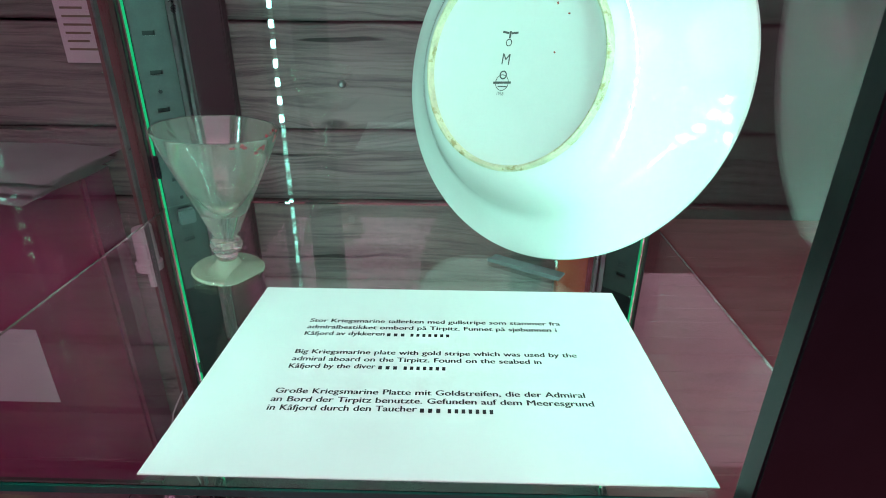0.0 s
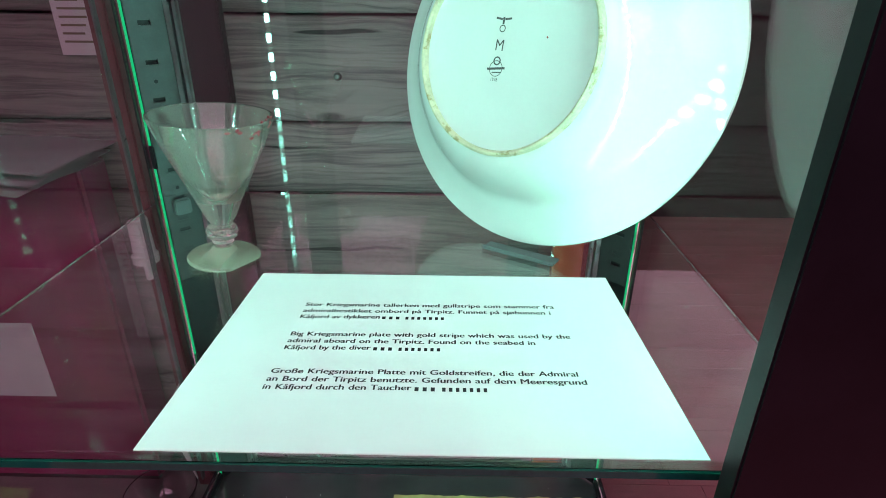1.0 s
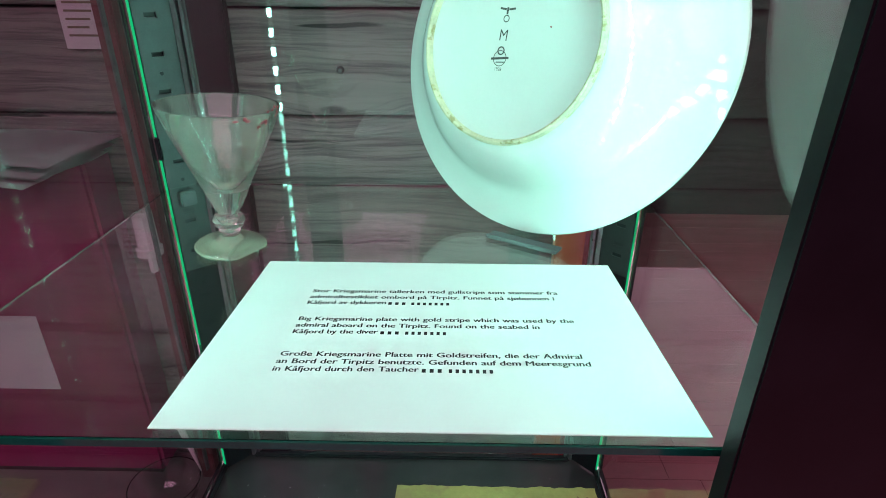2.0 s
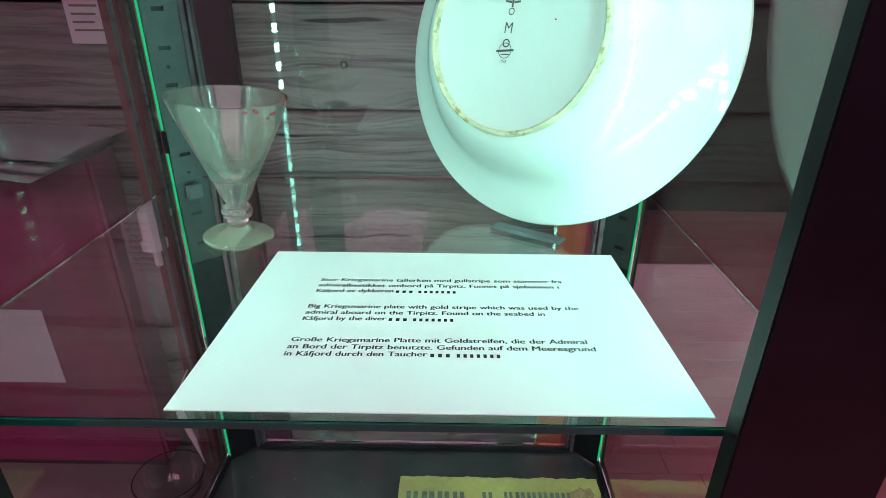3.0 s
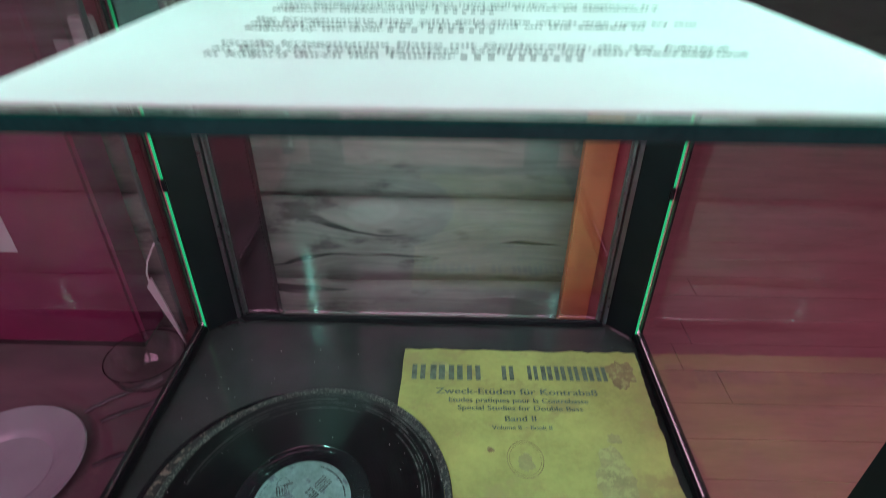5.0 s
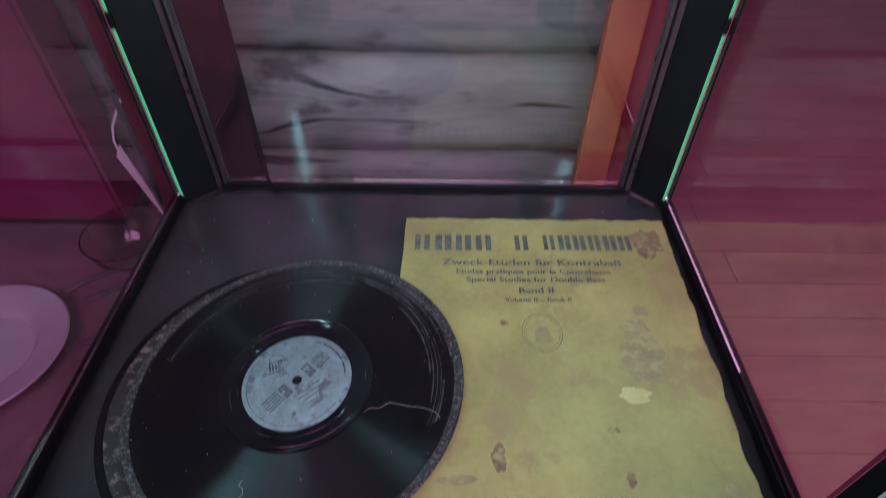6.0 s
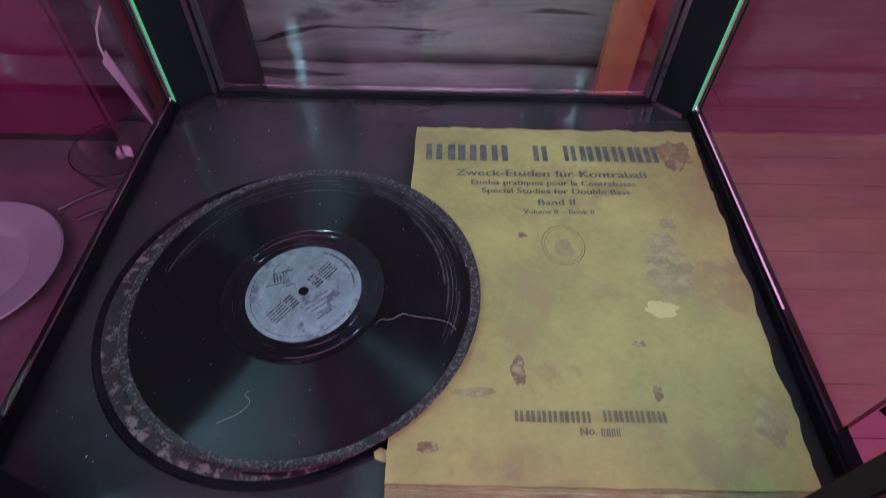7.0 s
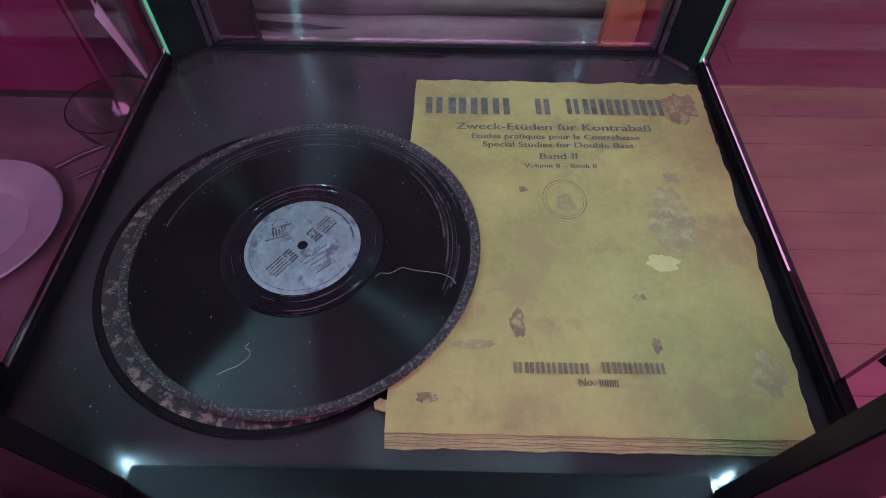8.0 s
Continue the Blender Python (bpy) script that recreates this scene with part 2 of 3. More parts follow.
# ---- the display case ----
CX = -0.040
case = thing("display_case", "tall black-framed glass display case with LED strips", "display case")
part("base", boxed(-0.345, 0.265, 0.0, 0.50, 0, 0.78, 0.004), BLACK, case)
part("deck", boxed(-0.330, 0.250, 0.0, 0.487, 0.781, 0.80, 0.003), DECK, case, "glossy black deck")
part("roof", boxed(-0.345, 0.265, 0.0, 0.50, 1.95, 2.0, 0.004), BLACK, case)
for x0, x1 in ((-0.3325, -0.319), (0.238, 0.2525)):
    part("side_rail", boxed(x0, x1, 0.03, 0.455, 0.8005, 0.817, 0.003), BLACK, case, smooth=True)
part("back_rail", boxed(-0.285, 0.205, 0.476, 0.4865, 0.8005, 0.807, 0.002), BLACK, case, smooth=True)
for x in (-0.3205, 0.2405):
    pane = part("side_pane", boxed(min(x, x + math.copysign(0.005, x)), max(x, x + math.copysign(0.005, x)), 0.095, 0.4488, 0.8175, 1.949), PANE, case, "clear glass side")
    pane.visible_shadow = False
pane = part("back_pane", boxed(-0.278, 0.198, 0.487, 0.492, 0.808, 1.949), PANE, case, "clear glass back")
pane.visible_shadow = False


def upright(left):
    """A slotted steel upright, turned at 45 degrees into the back corner."""
    width, z0, z1 = 0.041, 1.135, 1.949
    sx0, sx1 = 0.011, 0.024
    slots = [(1.40 + 0.04 * k, 0.0024) for k in range(-6, 13)]
    bm = bmesh.new()
    d0, d1 = (0.0, 0.0015) if left else (-0.0015, 0.0)
    box(bm, 0.0, sx0, d0, d1, z0, z1)
    box(bm, sx1, width, d0, d1, z0, z1)
    ends = [z0] + [v for z, h in slots for v in (z - h, z + h)] + [z1]
    for za, zb in zip(ends[::2], ends[1::2]):
        if zb > za:
            box(bm, sx0, sx1, d0, d1, za, zb)
    ob = part("upright", bm, STEEL, case, "slotted steel upright")
    mirror = 1 if left else -1
    m = Matrix.Translation((CX + mirror * (-0.318 - CX), 0.452, 0)) @ Matrix.Rotation(radians(45 if left else 135), 4, "Z")
    ob.matrix_basis = m
    back = part("cavity", boxed(0.003, width - 0.003, 0.004 if left else -0.009, 0.009 if left else -0.004, z0, z1), BLACK, ob)
    for z in (1.38, 1.258):
        part("hole", lathe([(0, 0), (0.0022, 0), (0.0022, 0.0005), (0, 0.0005)], 16), BLACK, ob, m=pose(0.0175, 0.0 + (-0.0002 if left else 0.0002), z, 90, 0, 0))
    # below the slotted steel the upright is plain and black
    part("lower_end", boxed(0.0, width, d0, d1, 0.803, z0 - 0.0005), BLACK, ob, "plain black lower end of the upright")
    for z in (1.236, 1.66):
        clip = part("shelf_clip", boxed(0.008, 0.027, -0.010 if left else 0.0, 0.0 if left else 0.010, z - 0.014, z + 0.004, 0.0015), ALU, ob)
    s = 1 if left else -1
    inner = CX + s * (-0.289 - CX)
    for off, w, y0, y1 in ((0.0, 0.006, 0.478, 0.494), (0.0075, 0.004, 0.481, 0.494)):
        a, b = inner + s * off, inner + s * (off + w)
        part("corner_profile", boxed(min(a, b), max(a, b), y0, y1, 0.803, 1.949, 0.0008), ALU, case)
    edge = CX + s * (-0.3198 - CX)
    # green glow of the pane's edge, added as thin emissive strips
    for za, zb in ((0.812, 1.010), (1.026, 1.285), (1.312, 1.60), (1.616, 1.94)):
        part("emissive_edge", boxed(edge - 0.0011, edge + 0.0011, 0.4495, 0.4512, za, zb), GREEN_EDGE, case, "green glass edge, its piped LED glow put in as emission")
    a, b = edge - s * 0.0012, edge - s * 0.013
    part("gasket", boxed(min(a, b), max(a, b), 0.4525, 0.462, 0.803, 1.949), BLACK, case)
    for za, zb in ((1.010, 1.026), (1.285, 1.312), (1.60, 1.616)):
        part("pane_clamp", boxed(edge - 0.004, edge + 0.004, 0.448, 0.4515, za, zb, 0.001), BLACK, case)


upright(True)
upright(False)
for x in (-0.328, 0.240):
    part("corner_boss", boxed(x, x + 0.008, 0.462, 0.472, 0.8005, 0.812, 0.002), BLACK, case)

# front posts with LED strips behind the door
chip = boxed(-0.0043, 0.0043, -0.0006, 0.0006, -0.0072, 0.0072)
chip_mesh = bpy.data.meshes.new("led")
chip.to_mesh(chip_mesh), chip.free()
chip_mesh.materials.append(LED)
STRIP = material("white_led_tape", (0.7, 0.7, 0.66), 0.5, vary=0.05)
for x, turn in ((-0.311, -35), (0.236, 35)):
    s = 1 if x > 0 else -1
    part("front_post", boxed(min(x, x + s * 0.020), max(x, x + s * 0.020), 0.045, 0.068, 0.85, 1.949, 0.002), BLACK, case)
    strip = part("led_strip", boxed(-0.005, 0.005, -0.0008, 0.0, 0.869, 1.945), STRIP, case, "strip of white LEDs")
    strip.matrix_basis = pose(x, 0.0745, 0, 0, 0, turn)
    part("strip_profile", boxed(-0.0065, 0.0065, -0.005, -0.0009, 0.869, 1.948, 0.001), ALU, strip)
    # unseen wall, added to hold LED light back from the side pane
    part("light_baffle", boxed(0.0066 if s > 0 else -0.0080, 0.0080 if s > 0 else -0.0066, -0.005, 0.012, 0.869, 1.948), BLACK, strip)
    for k in range(2, 31):
        c = new("led", chip_mesh)
        c.parent = strip
        c.matrix_basis = pose(0, 0.0008, 0.892 + k * 0.0333)

# glass door in a black frame
door = thing("door_1", "black door frame at the front of the display case", "door", kind="structure")
for x0, x1 in ((-0.289, -0.222), (0.146, 0.213)):
    part("stile", boxed(x0, x1, 0.014, 0.027, 0.805, 1.945, 0.001), BLACK, door, smooth=True)
for z0, z1, y1 in ((0.8005, 0.806, 0.036), (1.88, 1.945, 0.020)):
    part("rail", boxed(-0.222, 0.146, 0.014, y1, z0, z1, 0.001), MATT_BLACK, door, smooth=True)

# ---- glass shelf and what stands on it ----
SZ = 1.2495
shelf = thing("glass_shelf", "thick clear glass shelf with a green front edge", "shelf")
EDGE = material("ground_green_edge", (0.006, 0.085, 0.058), 0.10, vary=0.3, scale=30, bump=0.02)
top = part("pane", boxed(-0.3195, 0.2395, 0.0507, 0.475, SZ - 0.006, SZ), SHELF, shelf)
top.visible_shadow = False
part("front_edge", boxed(-0.3195, 0.2395, 0.0492, 0.0506, SZ - 0.006, SZ, 0.0006), EDGE, shelf, "polished dark green glass edge", smooth=True)

CARD = ((-0.1485, 0.057), (0.159, 0.057), (0.1535, 0.2625), (-0.1415, 0.2625))
bm = bmesh.new()
low = [bm.verts.new((x, y, SZ + 0.0001)) for x, y in CARD]
high = [bm.verts.new((x, y, SZ + 0.0008)) for x, y in CARD]
bm.faces.new(low[::-1]), bm.faces.new(high)
for k in range(4):
    bm.faces.new((low[k], low[(k + 1) % 4], high[(k + 1) % 4], high[k]))
card = part("label_card", bm, PAPER)
tagged(card, "white printed label card in three languages lying on the shelf", "label card")


def lettering(text, x0, x1, y, z, ink, parent, size=0.0072, weight=0.025, bend=0.0):
    """A printed line from x0 to x1 on its baseline, with the built-in font."""
    cu = bpy.data.curves.new("text", "FONT")
    cu.body, cu.size, cu.resolution_u, cu.space_word = text, 1.0, 3, 1.1
    tmp = bpy.data.objects.new("text", cu)
    scene.collection.objects.link(tmp)
    bpy.context.view_layer.update()
    mesh = bpy.data.meshes.new_from_object(tmp.evaluated_get(bpy.context.evaluated_depsgraph_get()))
    bpy.data.objects.remove(tmp)
    xs = [v.co.x for v in mesh.vertices]
    a, b = min(xs), max(xs)
    for v in mesh.vertices:
        f = (v.co.x - a) / (b - a)
        v.co = (x0 + f * (x1 - x0), y + v.co.y * size + bend * f, z)
    bm = bmesh.new()
    for k in (-1, 0, 1) if weight else (0,):
        first = len(bm.verts)
        bm.from_mesh(mesh)
        bm.verts.ensure_lookup_table()
        for v in bm.verts[first:]:
            v.co.x += k * weight * size
            v.co.z += (k + 1) * 0.00002
    bm.to_mesh(mesh)
    bm.free()
    mesh.materials.clear()
    mesh.materials.append(ink)
    ob = new("printed_line", mesh)
    ob.parent = parent
    return ob


def bar(x0, x1, y0, y1, z, ink, parent):
    bm = bmesh.new()
    bm.faces.new([bm.verts.new(c) for c in ((x0, y0, z), (x1, y0, z), (x1, y1, z), (x0, y1, z))])
    return part("printed_bar", bm, ink, parent)


TZ = SZ + 0.0010


def word(x0, x1, y, count):
    step = (x1 - x0) / count
    for k in range(count):
        bar(x0 + k * step, x0 + (k + 0.5) * step, y + 0.0002, y + 0.0040, TZ, INK, card)


for text, x0, x1, y, tail in (
    ("Stor Kriegsmarine tallerken med gullstripe som stammer fra", -0.092, 0.101, 0.2085, 0),
    ("admiralbestikket ombord p\u00e5 Tirpitz. Funnet p\u00e5 sj\u00f8bunnen i", -0.092, 0.097, 0.1995, 0),
    ("K\u00e5fjord av dykkeren", -0.092, -0.0325, 0.1905, 0.018),
    ("Big Kriegsmarine plate with gold stripe which was used by the", -0.093, 0.106, 0.1675, 0),
    ("admiral aboard on the Tirpitz. Found on the seabed in", -0.093, 0.080, 0.159, 0),
    ("K\u00e5fjord by the diver", -0.093, -0.034, 0.1505, 0.016),
    ("Gro\u00dfe Kriegsmarine Platte mit Goldstreifen, die der Admiral", -0.0945, 0.103, 0.1245, 0),
    ("an Bord der Tirpitz benutzte. Gefunden auf dem Meeresgrund", -0.095, 0.107, 0.1165, 0),
    ("in K\u00e5fjord durch den Taucher", -0.095, -0.003, 0.1085, 0.046),
):
    lettering(text, x0, x1, y, TZ, INK, card, bend=0.001)
    if tail:
        word(x1 + 0.002, x1 + 0.002 + (tail - x1 - 0.002) * 0.32, y, 3)
        word(x1 + 0.004 + (tail - x1 - 0.002) * 0.32, tail, y, 7)

def mark(x, y, w, h, turn, ink, parent, z=0.00125):
    """A printed patch, turned in its plane."""
    bm = bmesh.new()
    bm.faces.new([bm.verts.new((a * w / 2, b * h / 2, 0)) for a, b in ((-1, -1), (1, -1), (1, 1), (-1, 1))])
    return part("printed_mark", bm, ink, parent, m=pose(x, y, z, 0, 0, turn))


def ring_mark(r, a0, a1, w, parent, ink, z, cx=0.0, cy=0.0, n=40, name="printed_mark"):
    bm = bmesh.new()
    va = [(bm.verts.new((cx + r * math.cos(a), cy + r * math.sin(a), z)), bm.verts.new((cx + (r + w) * math.cos(a), cy + (r + w) * math.sin(a), z))) for a in (radians(a0 + (a1 - a0) * k / n) for k in range(n + 1))]
    for p, q in zip(va, va[1:]):
        bm.faces.new((p[0], p[1], q[1], q[0]))
    return part(name, bm, ink, parent)


# platter seen from behind, leaning on a small grey rest
R, F, H = 0.164, 0.082, 0.0735
az, el = radians(-38.3), radians(13.7)
nrm = Vector((math.sin(az) * math.cos(el), -math.cos(az) * math.cos(el), math.sin(el)))
platter_pose = Matrix.Translation((0.1025, 0.360, 1.4144)) @ nrm.to_track_quat("Z", "Y").to_matrix().to_4x4()
platter = thing("platter", "large white porcelain platter seen from its underside", "plate", platter_pose)
prof = [(0, H - 0.012), (F - 0.006, H - 0.012), (F + 0.010, H - 0.016), (0.106, H - 0.032), (0.116, 0.026), (0.130, 0.014), (0.150, 0.004), (R - 0.001, -0.003),
        (R, -0.001), (R - 0.001, 0.0015), (0.150, 0.0085), (0.130, 0.019), (0.119, 0.031), (0.110, H - 0.027), (F + 0.012, H - 0.011), (F + 0.003, H - 0.006), (F - 0.003, H - 0.006), (F - 0.008, H - 0.0075), (0, H - 0.008)]
part("body", lathe(prof, 160), PORCELAIN, platter, smooth=True)
part("foot_ring", lathe([(F - 0.0028, H - 0.0065), (F - 0.0022, H - 0.0015), (F - 0.0005, H), (F + 0.0012, H - 0.001), (F + 0.0026, H - 0.0068)], 160), FOOT, platter, "worn, brown-stained foot ring", smooth=True)

side = Vector((0, 0, 1)).cross(nrm).normalized()
upw = nrm.cross(side)


def on_foot(dx, dy):
    """A place on the platter's base from metres to the right and up, as seen."""
    inv = platter_pose.to_3x3().inverted()
    v = inv @ (side * dx + upw * dy)
    return v.x, v.y


up_angle = math.degrees(math.atan2(*reversed(on_foot(0, 1)))) - 90
MZ = H - 0.00745
MX, MY = -0.007, -0.006
for dx, dy, w, h, turn in ((-0.0042, 0.030, 0.0062, 0.0016, -8), (0.0042, 0.030, 0.0062, 0.0016, 8), (0, 0.0285, 0.0018, 0.0055, 0), (0, -0.0085, 0.0170, 0.0018, 6), (0.001, -0.0115, 0.0090, 0.0008, 4)):
    x, y = on_foot(MX + dx, MY + dy)
    o = mark(x, y, w, h, up_angle + turn, STONE_INK, platter, MZ)
for dx, dy, r0, w in ((0, 0.0225, 0.0021, 0.0008), (0, -0.0025, 0.0024, 0.0011), (0, -0.0085, 0.0058, 0.0006)):
    x, y = on_foot(MX + dx, MY + dy)
    ring_mark(r0, 0, 360, w, platter, STONE_INK, MZ, x, y, 24)
for text, dx, dy, w, size in (("M", -0.0036, 0.0055, 0.0072, 0.0125), ("1938", -0.0030, -0.0185, 0.0062, 0.0040)):
    ob = lettering(text, dx, dx + w, dy, 0, STONE_INK, platter, size=size, weight=0.0)
    x, y = on_foot(MX, MY)
    ob.matrix_basis = pose(x, y, MZ, 0, 0, up_angle)
RUST = material("rust_fleck", (0.35, 0.06, 0.04), 0.6, vary=0.4, scale=300, bump=0)
for dx, dy, r in ((0.010, 0.055, 0.0016), (0.030, 0.047, 0.0010), (-0.02, 0.062, 0.0025), (0.035, 0.012, 0.0008), (0.041, 0.040, 0.0009), (-0.03, 0.066, 0.002), (0.028, 0.052, 0.0009)):
    x, y = on_foot(dx, dy)
    mark(x, y, r * 2, r * 1.4, 40 * dx * 100, RUST, platter, MZ)

# small rest under the platter
rest = thing("plate_rest", "small dark grey plate rest on the shelf", "plate rest")
bm = boxed(-0.036, 0.036, -0.004, 0.012, 0.0, 0.002, 0.0005)
part("foot", bm, GREY_STAND, rest, m=pose(0.083, 0.305, SZ + 0.0003, 0, 0, -32))
part("lip", boxed(-0.036, 0.036, -0.004, -0.002, 0.002, 0.004, 0.0004), GREY_STAND, rest, m=pose(0.083, 0.305, SZ + 0.0003, 0, 0, -32))

# goblet
GOBLET = material("cloudy_goblet_glass", (0.95, 0.96, 0.88), 0.03, vary=0.05, scale=30, bump=0.02)
GOBLET.node_tree.nodes["Principled BSDF"].inputs["Transmission Weight"].default_value = 0.94
GOBLET.node_tree.nodes["Principled BSDF"].inputs["IOR"].default_value = 1.45
FOOTGLASS = material("cloudy_foot_glass", (0.76, 0.75, 0.60), 0.2, vary=0.1, scale=40, bump=0.1)
FOOTGLASS.node_tree.nodes["Principled BSDF"].inputs["Transmission Weight"].default_value = 0.8
STAIN_RED = material("red_growth", (0.42, 0.03, 0.05), 0.7, vary=0.4, scale=200, bump=0.3)
goblet = thing("goblet", "cloudy yellowish wine goblet with a chipped foot", "glass goblet", pose(-0.187, 0.294, SZ + 0.0004, 0, 4.0, 0))
bowl = [(0.0, 0.0575), (0.014, 0.0580), (0.0195, 0.0625), (0.030, 0.086), (0.041, 0.110), (0.0485, 0.130), (0.0495, 0.1305), (0.0497, 0.129), (0.042, 0.108), (0.031, 0.083), (0.020, 0.058), (0.0135, 0.041), (0.0095, 0.0355),
        (0.0085, 0.0335), (0.0125, 0.0310), (0.0142, 0.0265), (0.0128, 0.0220), (0.0088, 0.0195), (0.0095, 0.0170), (0.0080, 0.0140), (0.0, 0.013)]
part("bowl", lathe(bowl, 72), GOBLET, goblet, smooth=True)
bm = lathe([(0, 0.0128), (0.008, 0.0125), (0.012, 0.008), (0.022, 0.005), (0.0305, 0.0035), (0.0318, 0.002), (0.031, 0.0), (0, 0.0)], 72)
bmesh.ops.bisect_plane(bm, geom=bm.verts[:] + bm.edges[:] + bm.faces[:], plane_co=(0.0245, -0.012, 0), plane_no=(0.85, -0.5, 0), clear_outer=True)
bmesh.ops.holes_fill(bm, edges=[e for e in bm.edges if e.is_boundary], sides=0)
part("foot", bm, FOOTGLASS, goblet, "cloudy broken glass foot", smooth=True)
for k in range(16):
    a = radians(-55 + 110 * random.random())
    h = 0.1285 - 0.010 * random.random() ** 2
    r = 0.0484 - (0.1285 - h) * 0.42
    bm = bmesh.new()
    bmesh.ops.create_icosphere(bm, subdivisions=1, radius=1.0, matrix=Matrix.LocRotScale((r * math.cos(a), r * math.sin(a), h), Euler((0, 0, a)), (0.0006, 0.0008 + 0.0022 * random.random(), 0.0007 + 0.0014 * random.random())))
    part("red_fleck", bm, STAIN_RED, goblet, smooth=True)

# ---- on the deck ----
DZ = 0.80
VINYL = material("black_shellac", (0.004, 0.003, 0.004), 0.27, vary=0.3, scale=30, bump=0.0, fine=900)
vn, vl = VINYL.node_tree.nodes, VINYL.node_tree.links
tan = vn.new("ShaderNodeTangent")
tan.direction_type, tan.axis = "RADIAL", "Z"
vp = vn["Principled BSDF"]
vl.new(tan.outputs[0], vp.inputs["Tangent"])
vl.remove(vp.inputs["Roughness"].links[0])
# bands of grooves, finer and coarser, in rings
rco, rlen, rband, rmap = vn.new("ShaderNodeTexCoord"), vn.new("ShaderNodeVectorMath"), vn.new("ShaderNodeTexNoise"), vn.new("ShaderNodeMapRange")
rlen.operation, rband.noise_dimensions = "LENGTH", "1D"
rband.inputs["Scale"].default_value, rband.inputs["Detail"].default_value = 420, 3
rmap.inputs[1].default_value, rmap.inputs[2].default_value = 0.3, 0.7
rmap.inputs[3].default_value, rmap.inputs[4].default_value = 0.30, 0.37
vl.new(rco.outputs["Object"], rlen.inputs[0])
vl.new(rlen.outputs["Value"], rband.inputs["W"])
vl.new(rband.outputs[0], rmap.inputs[0])
vl.new(rmap.outputs[0], vp.inputs["Roughness"])
vp.inputs["Anisotropic"].default_value, vp.inputs["Anisotropic Rotation"].default_value = 1.0, 0.25
vb = vn.new("ShaderNodeBump")
vb.inputs["Strength"].default_value, vb.inputs["Distance"].default_value = 0.25, 0.0004
vl.new(rband.outputs[0], vb.inputs["Height"])
vl.new(vb.outputs[0], vp.inputs["Normal"])
vp.inputs["Specular IOR Level"].default_value = 0.38
SMOOTH_SHELLAC = material("smooth_shellac", (0.007, 0.006, 0.008), 0.14, vary=0.3, scale=30, bump=0.02)
WORN = material("worn_shellac_edge", (0.012, 0.007, 0.008), 0.8, vary=0.6, scale=35, bump=0.4, second=(0.17, 0.105, 0.092), spots=0.42, spot_scale=120)
DULL = material("dull_shellac", (0.013, 0.010, 0.011), 0.5, vary=0.6, scale=40, bump=0.4, second=(0.13, 0.105, 0.10), spots=0.42, spot_scale=420)
DISC_LABEL = material("faded_disc_label", (0.145, 0.185, 0.190), 0.7, vary=0.35, scale=70, bump=0.1, second=(0.075, 0.070, 0.095), spots=0.36, spot_scale=60)
LABEL_INK = material("worn_label_ink", (0.03, 0.03, 0.035), 0.7, vary=0.5, scale=200, bump=0, second=(0.16, 0.19, 0.20), spots=0.42, spot_scale=260)
under = thing("gramophone_record", "older record with a flaking brown surface lying underneath", "record", pose(-0.1525, 0.204, DZ + 0.0002), group="gramophone records")
part("body", lathe([(0, 0.0), (0.143, 0.0), (0.1432, 0.0016), (0, 0.0016)], 128), WORN, under, smooth=True)
part("edge", lathe([(0.1434, 0.0), (0.149, 0.0002), (0.150, 0.001), (0.149, 0.0019), (0.1434, 0.0018)], 128), SMOOTH_SHELLAC, under, "smooth black edge", smooth=True)
record = thing("gramophone_record", "black shellac gramophone record with a pale worn label", "record", pose(-0.1395, 0.2075, DZ + 0.0085, 0, -2.15, 0), group="gramophone records")
part("rim", lathe([(0.1362, 0.0013), (0.1405, 0.0014), (0.1425, 0.0022), (0.1435, 0.001), (0.1425, -0.0006), (0.1362, -0.0006)], 128), DULL, record, "dull worn outer rim", smooth=True)
part("groove_band", lathe([(0.066, 0.0008), (0.1360, 0.0013), (0.1360, 0.0), (0.066, 0.0)], 128), VINYL, record, smooth=True)
part("run_out", lathe([(0.046, 0.0008), (0.0520, 0.0008), (0.0523, 0.0012), (0.0527, 0.0008), (0.0600, 0.0008), (0.0603, 0.0011), (0.0607, 0.0008), (0.0650, 0.0008), (0.0657, 0.0013), (0.0659, 0.0)], 128), SMOOTH_SHELLAC, record, smooth=True)
label = part("label", lathe([(0.004, 0.0010), (0.0465, 0.0010), (0.0472, 0.0006), (0.0465, 0.0), (0.004, 0.0)], 96), DISC_LABEL, record, "pale grey-blue paper label", smooth=True)
part("spindle_hole", lathe([(0, 0.0004), (0.004, 0.0004), (0.0043, 0.0011), (0.0038, 0.0012)], 24), BLACK, record)


# worn print on the label: a small pavilion, columns on a slanting band, a border line and lines of type
for d, w, h in ((-0.026, 0.012, 0.004), (0.026, 0.011, 0.004), (-0.013, 0.006, 0.006), (0.013, 0.006, 0.006)):
    for k in range(5):
        mark(d * 0.62 - 0.0021 * (k - 2), d * 0.80 + 0.0017 * (k - 2), w * 1.35, 0.0012 if abs(d) > 0.02 else 0.0019, 54, LABEL_INK, label)
for k in range(5):
    mark(-0.0265 + k * 0.0024, 0.0125 + k * 0.0008, 0.0014, 0.010, 18, LABEL_INK, label)
mark(-0.0205, 0.0195, 0.016, 0.0016, 18, LABEL_INK, label)
mark(-0.0240, 0.0065, 0.016, 0.0012, 18, LABEL_INK, label)
ring_mark(0.0055, 18, 198, 0.0009, label, LABEL_INK, 0.00125, -0.0225, 0.0210)
ring_mark(0.0425, 150, 330, 0.0006, label, LABEL_INK, 0.00125)
